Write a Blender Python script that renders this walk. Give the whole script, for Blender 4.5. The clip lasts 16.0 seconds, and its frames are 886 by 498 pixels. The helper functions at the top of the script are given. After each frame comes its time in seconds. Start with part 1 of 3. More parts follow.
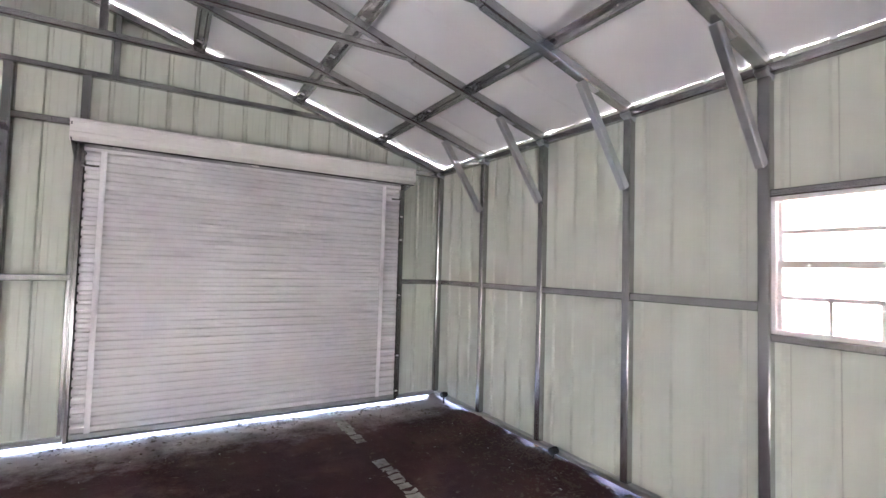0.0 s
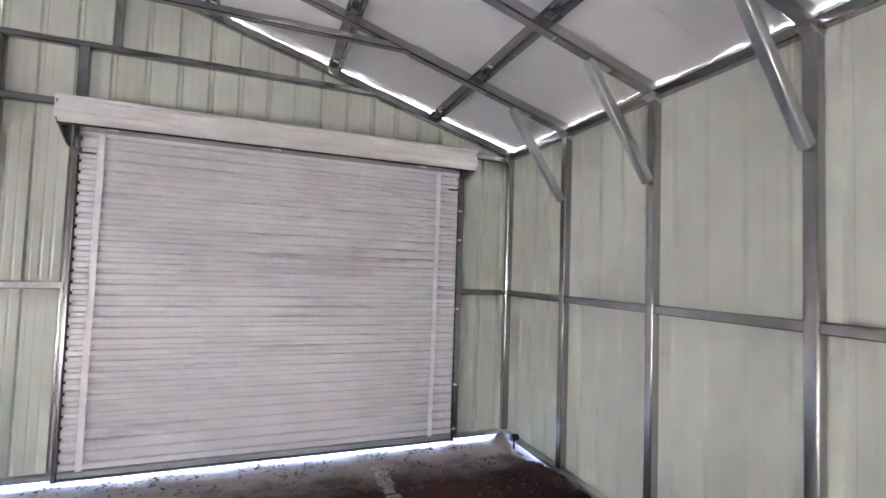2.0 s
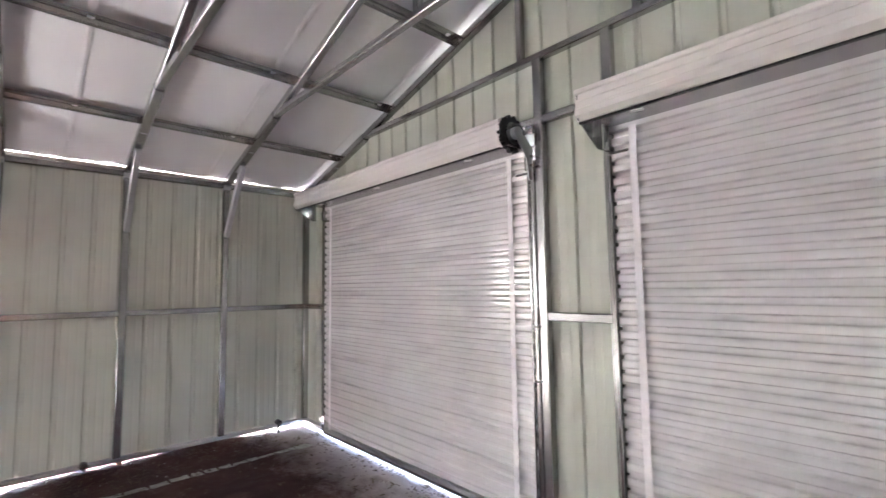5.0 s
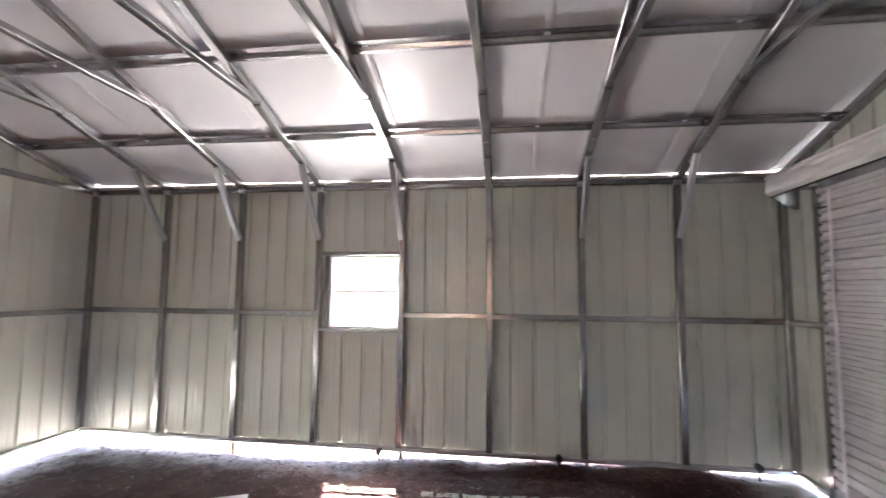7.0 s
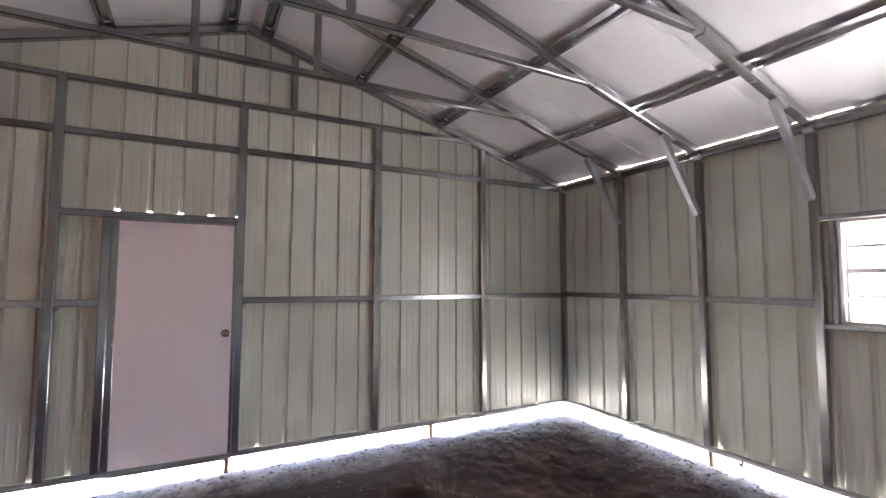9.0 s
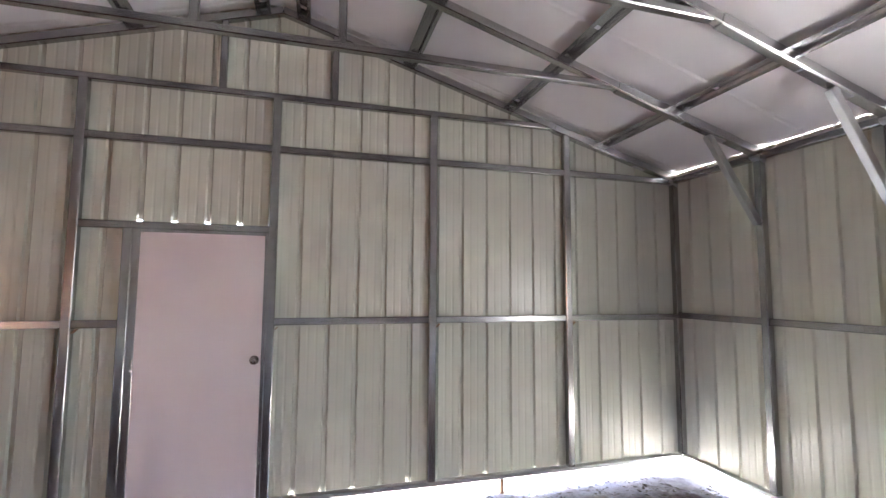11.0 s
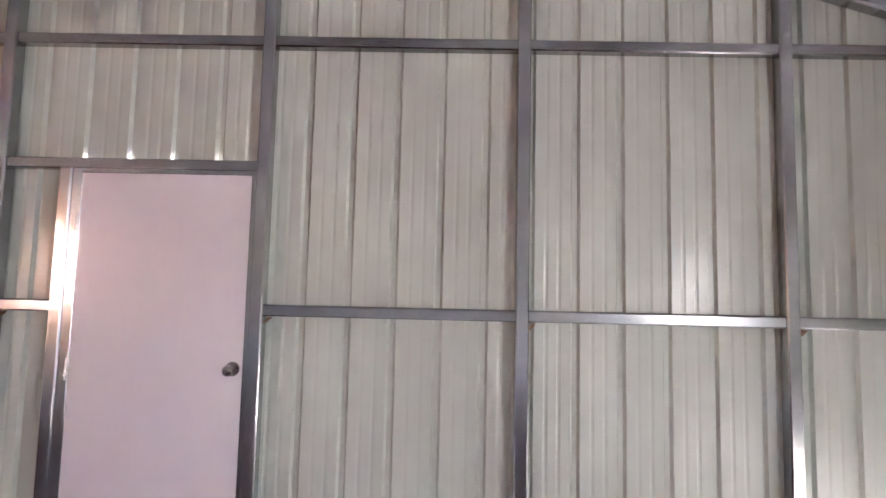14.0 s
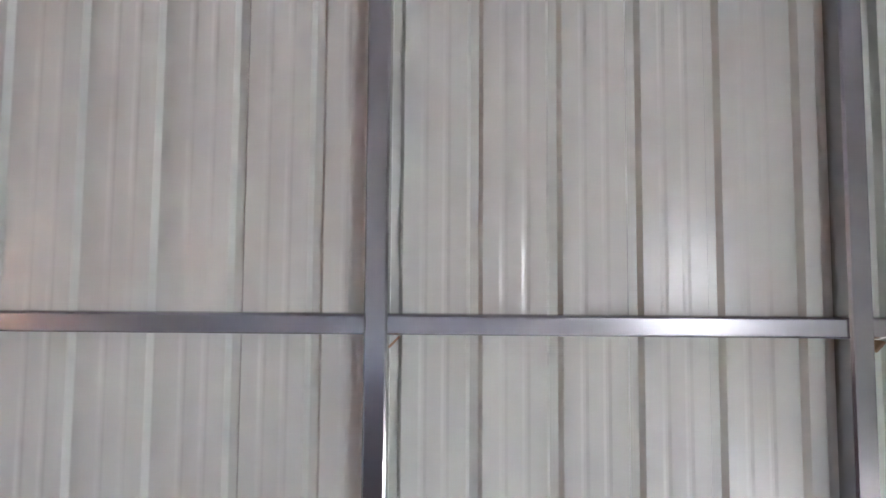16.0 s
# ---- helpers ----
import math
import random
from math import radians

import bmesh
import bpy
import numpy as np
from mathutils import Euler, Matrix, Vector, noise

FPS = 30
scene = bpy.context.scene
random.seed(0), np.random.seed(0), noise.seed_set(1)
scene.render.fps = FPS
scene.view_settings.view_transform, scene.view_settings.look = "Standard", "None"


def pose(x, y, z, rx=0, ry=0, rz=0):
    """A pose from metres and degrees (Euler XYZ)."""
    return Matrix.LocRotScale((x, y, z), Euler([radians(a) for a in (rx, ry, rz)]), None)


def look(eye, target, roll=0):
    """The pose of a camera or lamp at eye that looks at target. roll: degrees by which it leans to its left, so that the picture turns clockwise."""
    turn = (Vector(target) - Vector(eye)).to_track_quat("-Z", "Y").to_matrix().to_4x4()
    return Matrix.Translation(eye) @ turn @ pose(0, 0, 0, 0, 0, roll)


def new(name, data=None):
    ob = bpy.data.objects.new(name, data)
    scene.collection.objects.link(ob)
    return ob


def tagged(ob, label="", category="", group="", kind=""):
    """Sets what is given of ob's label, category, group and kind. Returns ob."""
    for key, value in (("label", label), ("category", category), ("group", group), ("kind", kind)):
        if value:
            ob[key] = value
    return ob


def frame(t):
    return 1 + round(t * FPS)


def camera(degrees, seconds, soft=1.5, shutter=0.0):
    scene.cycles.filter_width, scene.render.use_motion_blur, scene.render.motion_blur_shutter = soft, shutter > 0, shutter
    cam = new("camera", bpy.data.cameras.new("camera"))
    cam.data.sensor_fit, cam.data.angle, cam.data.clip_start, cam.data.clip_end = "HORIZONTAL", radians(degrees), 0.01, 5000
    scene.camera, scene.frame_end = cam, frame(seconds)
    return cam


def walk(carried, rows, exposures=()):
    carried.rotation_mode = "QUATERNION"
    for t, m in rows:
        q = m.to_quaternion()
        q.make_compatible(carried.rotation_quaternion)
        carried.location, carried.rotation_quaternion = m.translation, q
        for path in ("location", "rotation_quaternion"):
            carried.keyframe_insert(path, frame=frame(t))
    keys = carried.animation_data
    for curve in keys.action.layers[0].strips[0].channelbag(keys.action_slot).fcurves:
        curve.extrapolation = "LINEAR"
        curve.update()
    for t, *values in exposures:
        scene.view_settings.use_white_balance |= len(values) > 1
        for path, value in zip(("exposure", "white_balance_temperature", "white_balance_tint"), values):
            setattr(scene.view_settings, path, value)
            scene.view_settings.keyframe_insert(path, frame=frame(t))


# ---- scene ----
cam = camera(87.5, 16.0, shutter=0.25)
PATH = [
    (0, (4.602, 2.298, 1.623), (5.621, 4.017, 1.71), 1.6),
    (0.5, (4.763, 2.536, 1.61), (5.714, 4.293, 1.711), 1.6),
    (1, (4.881, 2.776, 1.641), (5.817, 4.541, 1.745), 0.9),
    (1.5, (5.081, 2.984, 1.663), (5.975, 4.77, 1.761), 0.8),
    (2, (5.244, 3.192, 1.653), (5.953, 5.059, 1.749), 1.9),
    (2.5, (5.32, 3.493, 1.66), (5.88, 5.411, 1.753), 2.9),
    (3, (5.389, 3.73, 1.643), (5.662, 5.709, 1.735), 2.6),
    (3.5, (5.384, 4.019, 1.65), (5.136, 6.002, 1.721), 1.7),
    (6, (4.989, 4.834, 1.675), (3.093, 5.442, 1.86), -0.3),
    (6.5, (4.814, 4.724, 1.791), (2.828, 4.908, 1.935), 0.1),
    (7, (4.64, 4.679, 1.733), (2.667, 4.401, 1.905), 0.6),
    (7.5, (4.463, 4.761, 1.66), (2.649, 3.942, 1.857), 0.6),
    (8, (4.303, 4.793, 1.64), (2.85, 3.43, 1.813), 0.5),
    (8.5, (4.212, 4.623, 1.637), (3.107, 2.962, 1.775), 0.2),
    (9, (4.062, 4.439, 1.624), (3.128, 2.676, 1.762), 0.1),
    (11.5, (3.295, 3.559, 1.722), (2.907, 1.604, 1.885), 0.7),
    (12, (3.175, 3.344, 1.682), (2.96, 1.361, 1.836), 1.0),
    (12.5, (3.117, 3.054, 1.649), (2.965, 1.066, 1.808), 0.8),
    (13, (3.018, 2.779, 1.639), (2.94, 0.785, 1.783), 1.0),
    (13.5, (2.914, 2.507, 1.631), (2.899, 0.512, 1.771), 1.0),
    (14, (2.813, 2.215, 1.608), (2.84, 0.22, 1.748), 1.3),
    (14.5, (2.723, 1.944, 1.623), (2.772, -0.053, 1.734), 1.2),
    (15, (2.542, 1.681, 1.626), (2.584, -0.317, 1.714), 1.0),
    (15.5, (2.352, 1.476, 1.648), (2.42, -0.523, 1.69), 0.5),
    (16, (2.266, 1.231, 1.589), (2.29, -0.767, 1.692), 0.4),
]
EXPOSURES = [(0.0, 5.57, 6420, 15.5), (2.5, 5.57, 6340, 15.5), (3.5, 5.58, 6380, 15.5), (6.0, 5.54, 6670, 13.5), (7.0, 5.07, 6660, 13.5), (8.0, 4.9, 6500, 15.5), (9.0, 4.76, 6460, 15.5), (11.5, 5.13, 6520, 12.5), (12.5, 5.09, 6560, 13.5), (13.0, 5.15, 6500, 13.5), (13.5, 5.24, 6440, 16.0), (14.0, 5.43, 6320, 18.0), (15.0, 5.34, 6050, 17.5), (16.0, 5.36, 5960, 17.0)]
walk(cam, [(t, look(eye, target, roll)) for t, eye, target, roll in PATH], exposures=EXPOSURES)


# ---- light ----
SUN_EL, SUN_AZ = 64.0, 253.0
world = bpy.data.worlds.new("sky")
scene.world = world
world.use_nodes = True
wt = world.node_tree
sky = wt.nodes.new("ShaderNodeTexSky")
sky.sky_type, sky.sun_disc = "NISHITA", False
sky.sun_elevation, sky.sun_rotation = radians(SUN_EL), radians(SUN_AZ)
wt.nodes["Background"].inputs["Strength"].default_value = 0.15
wt.links.new(sky.outputs[0], wt.nodes["Background"].inputs["Color"])
sun = new("sun", bpy.data.lights.new("sun", "SUN"))
sun.data.energy, sun.data.angle, sun.data.color = 5.0, radians(0.5), (1.0, 0.95, 0.88)
sx, sy = math.sin(radians(SUN_AZ)), math.cos(radians(SUN_AZ))
sun.matrix_world = look((sx * 9 * math.cos(radians(SUN_EL)), sy * 9 * math.cos(radians(SUN_EL)), 9 * math.sin(radians(SUN_EL))), (0, 0, 0))


def window_lamp(name, x, y, z, w, h, power, colour, towards):
    lamp = new(name, bpy.data.lights.new(name, "AREA"))
    lamp.data.shape, lamp.data.size, lamp.data.size_y = "RECTANGLE", w, h
    lamp.data.energy, lamp.data.color = power, colour
    lamp.matrix_world = look((x, y, z), towards)
    return lamp


# lamps added outside the windows: sky light west, an unseen thing's orange glow east
window_lamp("window_light_west", -0.16, 3.205, 1.68, 0.72, 0.74, 1.9, (1.0, 0.97, 0.97), (2.0, 3.2, 3.05))
window_lamp("window_light_east", 7.78, 3.40, 1.70, 0.60, 0.62, 0.72, (1.0, 0.31, 0.075), (5.0, 1.2, 2.0))


# ---- materials ----
def material(name, colour, rough=0.5, metal=0.0, grain=6.0, vary=0.12, stain=0.7, bump=0.05, bump_scale=60.0, rvary=0.12, stretch=(1, 1, 1), tint=None, randomise=0.0, gloss=0.5):
    """A painted, galvanised or mineral surface: two scales of variation in colour, gloss and relief."""
    m = bpy.data.materials.new(name)
    m.use_nodes = True
    nt = m.node_tree
    b = nt.nodes["Principled BSDF"]
    b.inputs["Metallic"].default_value = metal
    b.inputs["Specular IOR Level"].default_value = gloss
    tc = nt.nodes.new("ShaderNodeTexCoord")
    mp = nt.nodes.new("ShaderNodeMapping")
    mp.inputs["Scale"].default_value = stretch
    nt.links.new(tc.outputs["Object"], mp.inputs["Vector"])
    n1 = nt.nodes.new("ShaderNodeTexNoise")
    n1.inputs["Scale"].default_value, n1.inputs["Detail"].default_value = grain, 6
    n2 = nt.nodes.new("ShaderNodeTexNoise")
    n2.inputs["Scale"].default_value, n2.inputs["Detail"].default_value = stain, 3
    for n in (n1, n2):
        nt.links.new(mp.outputs["Vector"], n.inputs["Vector"])
    mix = nt.nodes.new("ShaderNodeMix")
    mix.data_type = "RGBA"
    dark = tint or tuple(c * (1 - 2 * vary) for c in colour)
    mix.inputs["A"].default_value, mix.inputs["B"].default_value = (*dark, 1), (*(min(1, c * (1 + vary * 0.5)) for c in colour), 1)
    add = nt.nodes.new("ShaderNodeMath")
    add.operation = "ADD"
    nt.links.new(n1.outputs["Fac"], add.inputs[0])
    nt.links.new(n2.outputs["Fac"], add.inputs[1])
    ramp = nt.nodes.new("ShaderNodeMapRange")
    ramp.inputs["From Min"].default_value, ramp.inputs["From Max"].default_value = 0.6, 1.3
    nt.links.new(add.outputs[0], ramp.inputs["Value"])
    nt.links.new(ramp.outputs[0], mix.inputs["Factor"])
    out = mix.outputs["Result"]
    if randomise:
        oi = nt.nodes.new("ShaderNodeObjectInfo")
        hv = nt.nodes.new("ShaderNodeHueSaturation")
        mr = nt.nodes.new("ShaderNodeMapRange")
        mr.inputs["To Min"].default_value, mr.inputs["To Max"].default_value = 1 - randomise, 1 + randomise
        nt.links.new(oi.outputs["Random"], mr.inputs["Value"])
        nt.links.new(mr.outputs[0], hv.inputs["Value"])
        nt.links.new(out, hv.inputs["Color"])
        out = hv.outputs["Color"]
    nt.links.new(out, b.inputs["Base Color"])
    rr = nt.nodes.new("ShaderNodeMapRange")
    rr.inputs["To Min"].default_value, rr.inputs["To Max"].default_value = rough - rvary, rough + rvary
    rr.inputs["From Min"].default_value, rr.inputs["From Max"].default_value = 0.3, 0.7
    nt.links.new(n1.outputs["Fac"], rr.inputs["Value"])
    nt.links.new(rr.outputs[0], b.inputs["Roughness"])
    if bump:
        n3 = nt.nodes.new("ShaderNodeTexNoise")
        n3.inputs["Scale"].default_value, n3.inputs["Detail"].default_value = bump_scale, 4
        nt.links.new(mp.outputs["Vector"], n3.inputs["Vector"])
        bp = nt.nodes.new("ShaderNodeBump")
        bp.inputs["Strength"].default_value, bp.inputs["Distance"].default_value = bump, 0.01
        nt.links.new(n3.outputs["Fac"], bp.inputs["Height"])
        nt.links.new(bp.outputs[0], b.inputs["Normal"])
    return m


PANEL = material("ivory_painted_sheet", (0.548, 0.566, 0.503), 0.215, 0, 1.5, 0.0, 0.6, 0.0, 3.0, 0.0, randomise=0.025, gloss=0.27)
STEEL = material("galvanised_steel", (0.40, 0.40, 0.402), 0.24, 0.92, 1.6, 0.0, 0.5, 0.015, 5, 0.0, randomise=0.12)
SPLICE = material("bright_galvanised_splice", (0.45, 0.46, 0.475), 0.33, 0.88, 10, 0.0, 2, 0.0, 40, 0.0)
CURTAIN = material("white_painted_curtain", (0.667, 0.647, 0.664), 0.14, 0, 1.2, 0.0, 0.4, 0.0, 2.5, 0.0, gloss=0.6)
HOOD = material("white_hood", (0.74, 0.712, 0.695), 0.40, 0, 2, 0.0, 0.9, 0.03, 12, 0.08)
STRAP = material("woven_strap", (0.80, 0.77, 0.80), 0.75, 0, 40, 0.06, 3, 0.1, 300, 0.08)
DOORPAINT = material("pinkish_white_door", (0.76, 0.69, 0.71), 0.34, 0, 3, 0.0, 0.7, 0.02, 20, 0.0)
INSUL = material("white_insulation", (0.76, 0.755, 0.77), 0.30, 0, 2, 0.0, 0.8, 0.0, 4, 0.0)
BLACK = material("black_plastic", (0.012, 0.012, 0.013), 0.5, 0, 20, 0.2, 3, 0.05, 60, 0.1)
CHROME = material("satin_nickel", (0.46, 0.42, 0.40), 0.22, 1.0, 20, 0.1, 3, 0.0, 60, 0.06)
VINYL = material("white_vinyl", (0.70, 0.69, 0.68), 0.4, 0, 8, 0.04, 2, 0.02, 60, 0.08)
RUST = material("rusty_steel", (0.36, 0.22, 0.13), 0.7, 0.3, 25, 0.35, 4, 0.2, 90, 0.1, tint=(0.12, 0.06, 0.03))
ROOFMETAL = material("roof_sheet", (0.5, 0.5, 0.48), 0.45, 0, 4, 0.06, 1, 0.03, 20, 0.1)
PAINT = material("worn_white_line", (0.44, 0.42, 0.39), 0.8, 0, 14, 0.3, 2, 0.3, 90, 0.08, tint=(0.12, 0.11, 0.10))
GROUND = material("pale_gravel", (0.68, 0.65, 0.61), 0.9, 0, 8, 0.2, 0.4, 0.4, 40, 0.05, gloss=0.1)
LITTER = material("dry_leaves", (0.12, 0.08, 0.062), 0.85, 0, 30, 0.3, 4, 0.1, 80, 0.08, randomise=0.4)
BOARDWHITE = material("glossy_white_board", (0.84, 0.87, 0.90), 0.16, 0, 8, 0.02, 1.5, 0.0, 40, 0.03, gloss=0.8)
GRASS = material("dry_grass", (0.16, 0.12, 0.08), 0.8, 0, 30, 0.3, 4, 0.0, 80, 0.08)


def asphalt():
    m = material("old_asphalt", (0.090, 0.048, 0.049), 0.88, 0, 2.2, 0.3, 0.5, 0.8, 70, 0.1, tint=(0.039, 0.0205, 0.022), gloss=0.12)
    nt = m.node_tree
    b = nt.nodes["Principled BSDF"]
    base = b.inputs["Base Color"].links[0].from_socket
    tc = nt.nodes["Texture Coordinate"]
    dirt = nt.nodes.new("ShaderNodeTexNoise")
    dirt.inputs["Scale"].default_value, dirt.inputs["Detail"].default_value, dirt.inputs["Roughness"].default_value = 1.7, 9, 0.68
    nt.links.new(tc.outputs["Object"], dirt.inputs["Vector"])
    mr = nt.nodes.new("ShaderNodeMapRange")
    mr.inputs["From Min"].default_value, mr.inputs["From Max"].default_value = 0.52, 0.72
    nt.links.new(dirt.outputs["Fac"], mr.inputs["Value"])
    mix = nt.nodes.new("ShaderNodeMix")
    mix.data_type = "RGBA"
    mix.inputs["B"].default_value = (0.125, 0.074, 0.064, 1)
    nt.links.new(mr.outputs[0], mix.inputs["Factor"])
    nt.links.new(base, mix.inputs["A"])
    spk = nt.nodes.new("ShaderNodeTexVoronoi")
    spk.inputs["Scale"].default_value = 55
    nt.links.new(tc.outputs["Object"], spk.inputs["Vector"])
    mr2 = nt.nodes.new("ShaderNodeMapRange")
    mr2.inputs["From Min"].default_value, mr2.inputs["From Max"].default_value = 0.16, 0.08
    nt.links.new(spk.outputs["Distance"], mr2.inputs["Value"])
    mix2 = nt.nodes.new("ShaderNodeMix")
    mix2.data_type = "RGBA"
    mix2.inputs["B"].default_value = (0.16, 0.115, 0.10, 1)
    nt.links.new(mr2.outputs[0], mix2.inputs["Factor"])
    nt.links.new(mix.outputs["Result"], mix2.inputs["A"])
    nt.links.new(mix2.outputs["Result"], b.inputs["Base Color"])
    # pale tone painted into the asphalt where light spills under open bases and doors
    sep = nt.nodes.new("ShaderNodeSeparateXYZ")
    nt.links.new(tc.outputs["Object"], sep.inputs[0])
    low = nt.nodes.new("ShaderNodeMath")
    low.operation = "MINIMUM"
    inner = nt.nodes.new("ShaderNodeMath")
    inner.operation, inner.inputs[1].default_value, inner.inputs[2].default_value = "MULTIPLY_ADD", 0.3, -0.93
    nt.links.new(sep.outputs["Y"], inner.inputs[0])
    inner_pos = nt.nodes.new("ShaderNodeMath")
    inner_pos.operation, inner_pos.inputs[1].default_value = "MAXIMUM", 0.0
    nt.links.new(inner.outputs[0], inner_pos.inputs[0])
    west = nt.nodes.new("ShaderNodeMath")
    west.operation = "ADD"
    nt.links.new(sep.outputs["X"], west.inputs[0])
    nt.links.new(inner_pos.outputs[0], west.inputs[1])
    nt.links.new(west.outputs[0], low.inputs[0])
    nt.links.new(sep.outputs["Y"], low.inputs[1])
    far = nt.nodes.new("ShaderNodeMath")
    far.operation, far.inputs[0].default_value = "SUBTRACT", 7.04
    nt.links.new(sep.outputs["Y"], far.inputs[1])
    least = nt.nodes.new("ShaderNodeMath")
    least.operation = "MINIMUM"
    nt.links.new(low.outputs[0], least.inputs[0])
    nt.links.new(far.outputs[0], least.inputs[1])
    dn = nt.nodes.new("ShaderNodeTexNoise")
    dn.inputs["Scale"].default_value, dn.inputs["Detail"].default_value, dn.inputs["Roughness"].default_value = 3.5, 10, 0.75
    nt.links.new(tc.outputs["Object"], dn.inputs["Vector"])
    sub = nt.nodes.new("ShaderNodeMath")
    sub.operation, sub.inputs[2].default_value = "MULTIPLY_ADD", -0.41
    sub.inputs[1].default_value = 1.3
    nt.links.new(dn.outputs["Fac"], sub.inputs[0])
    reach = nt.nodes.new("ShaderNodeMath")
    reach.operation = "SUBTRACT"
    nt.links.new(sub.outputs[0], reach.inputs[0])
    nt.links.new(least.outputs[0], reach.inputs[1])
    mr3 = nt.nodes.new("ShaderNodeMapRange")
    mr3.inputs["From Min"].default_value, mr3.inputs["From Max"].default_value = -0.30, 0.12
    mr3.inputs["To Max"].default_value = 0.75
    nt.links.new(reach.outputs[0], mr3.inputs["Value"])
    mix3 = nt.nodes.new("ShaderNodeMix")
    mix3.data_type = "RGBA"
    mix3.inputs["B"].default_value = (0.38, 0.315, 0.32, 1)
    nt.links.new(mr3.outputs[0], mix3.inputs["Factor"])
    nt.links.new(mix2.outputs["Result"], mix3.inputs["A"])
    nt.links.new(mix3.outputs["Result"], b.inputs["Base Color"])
    return m


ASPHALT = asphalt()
GLASS = bpy.data.materials.new("clear_glass")
GLASS.use_nodes = True
_g = GLASS.node_tree.nodes["Principled BSDF"]
_g.inputs["Transmission Weight"].default_value, _g.inputs["Roughness"].default_value, _g.inputs["IOR"].default_value = 1.0, 0.0, 1.45


# ---- building blocks ----
def part(name, bm, mat, parent=None, label="", smooth=False):
    """Links a bmesh as one mesh object, under a thing or a part if one is given."""
    me = bpy.data.meshes.new(name)
    bm.normal_update()
    bm.to_mesh(me)
    bm.free()
    me.materials.append(mat)
    if smooth:
        for p in me.polygons:
            p.use_smooth = True
    ob = new(name, me)
    ob.parent = parent
    return tagged(ob, label)


def thing(name, label, category, group="", kind="", at=(0, 0, 0)):
    ob = new(name)
    ob.empty_display_size = 0.1
    ob.location = at
    return tagged(ob, label, category, group, kind)


def beam(bm, a, b, w, h, up=(0, 0, 1), c=0.006):
    """A tube from a to b, w wide and h high, with rounded-off edges."""
    a, b, up = Vector(a), Vector(b), Vector(up)
    d = (b - a).normalized()
    s = d.cross(up).normalized()
    u = s.cross(d)
    w, h = w / 2, h / 2
    ring = [(w, h - c), (w - c, h), (c - w, h), (-w, h - c), (-w, c - h), (c - w, -h), (w - c, -h), (w, c - h)]
    va = [bm.verts.new(a + s * x + u * y) for x, y in ring]
    vb = [bm.verts.new(b + s * x + u * y) for x, y in ring]
    for i in range(8):
        bm.faces.new((va[i], vb[i], vb[i - 1], va[i - 1]))
    bm.faces.new(va)
    bm.faces.new(vb[::-1])
    return bm


def one(a, b, w, h, up=(0, 0, 1), c=0.006):
    return beam(bmesh.new(), a, b, w, h, up, c)


def rod(bm, a, b, r, n=10):
    a, b = Vector(a), Vector(b)
    d = (b - a).normalized()
    s = d.orthogonal().normalized()
    u = d.cross(s)
    ra, rb = ([bm.verts.new(p + (s * math.cos(i * math.tau / n) + u * math.sin(i * math.tau / n)) * r) for i in range(n)] for p in (a, b))
    for i in range(n):
        bm.faces.new((ra[i - 1], ra[i], rb[i], rb[i - 1]))
    bm.faces.new(ra[::-1])
    bm.faces.new(rb)
    return bm


def sweep(bm, prof, a, b, put):
    """A closed outline (list of pairs) drawn from a to b along one axis; put(p, q, s) gives the place."""
    va = [bm.verts.new(put(p, q, a)) for p, q in prof]
    vb = [bm.verts.new(put(p, q, b)) for p, q in prof]
    n = len(prof)
    for i in range(n):
        bm.faces.new((va[i - 1], va[i], vb[i], vb[i - 1]))
    bm.faces.new(va[::-1])
    bm.faces.new(vb)
    bmesh.ops.recalc_face_normals(bm, faces=bm.faces)
    return bm


# ---- the plan ----
W, L, T = 7.43, 7.19, 0.063          # inner faces of the posts; tube size
BAY = L / 8
EAVE, RISE = 2.826, 0.297            # height of the rafter's axis over the wall, and slope
RAIL0, RAIL1 = 0.115, 0.155          # base rail
GIRT = 1.464
WIN = (2.825, 3.570, 1.322, 2.070)   # window openings: along the wall, height
PIT = {"west": (0.2178, 0.142), "east": (0.2178, 0.027), "south": (0.2235, 0.1815), "north": (0.2180, 0.186)}   # ribs of the wall sheets: spacing, first


def rafter_z(x):
    return EAVE + RISE * (x if x < W / 2 else W - x)


def floor_z(x, y):
    t = min(1, max(0, (y - 2.4) / 4.6))
    return 0.072 * t * t * (3 - 2 * t)


SIDES = {
    "west": lambda u, d, z: (-T - d, u, z),
    "east": lambda u, d, z: (W + T + d, u, z),
    "south": lambda u, d, z: (u, -T - d, z),
    "north": lambda u, d, z: (u, L + T + d, z),
}


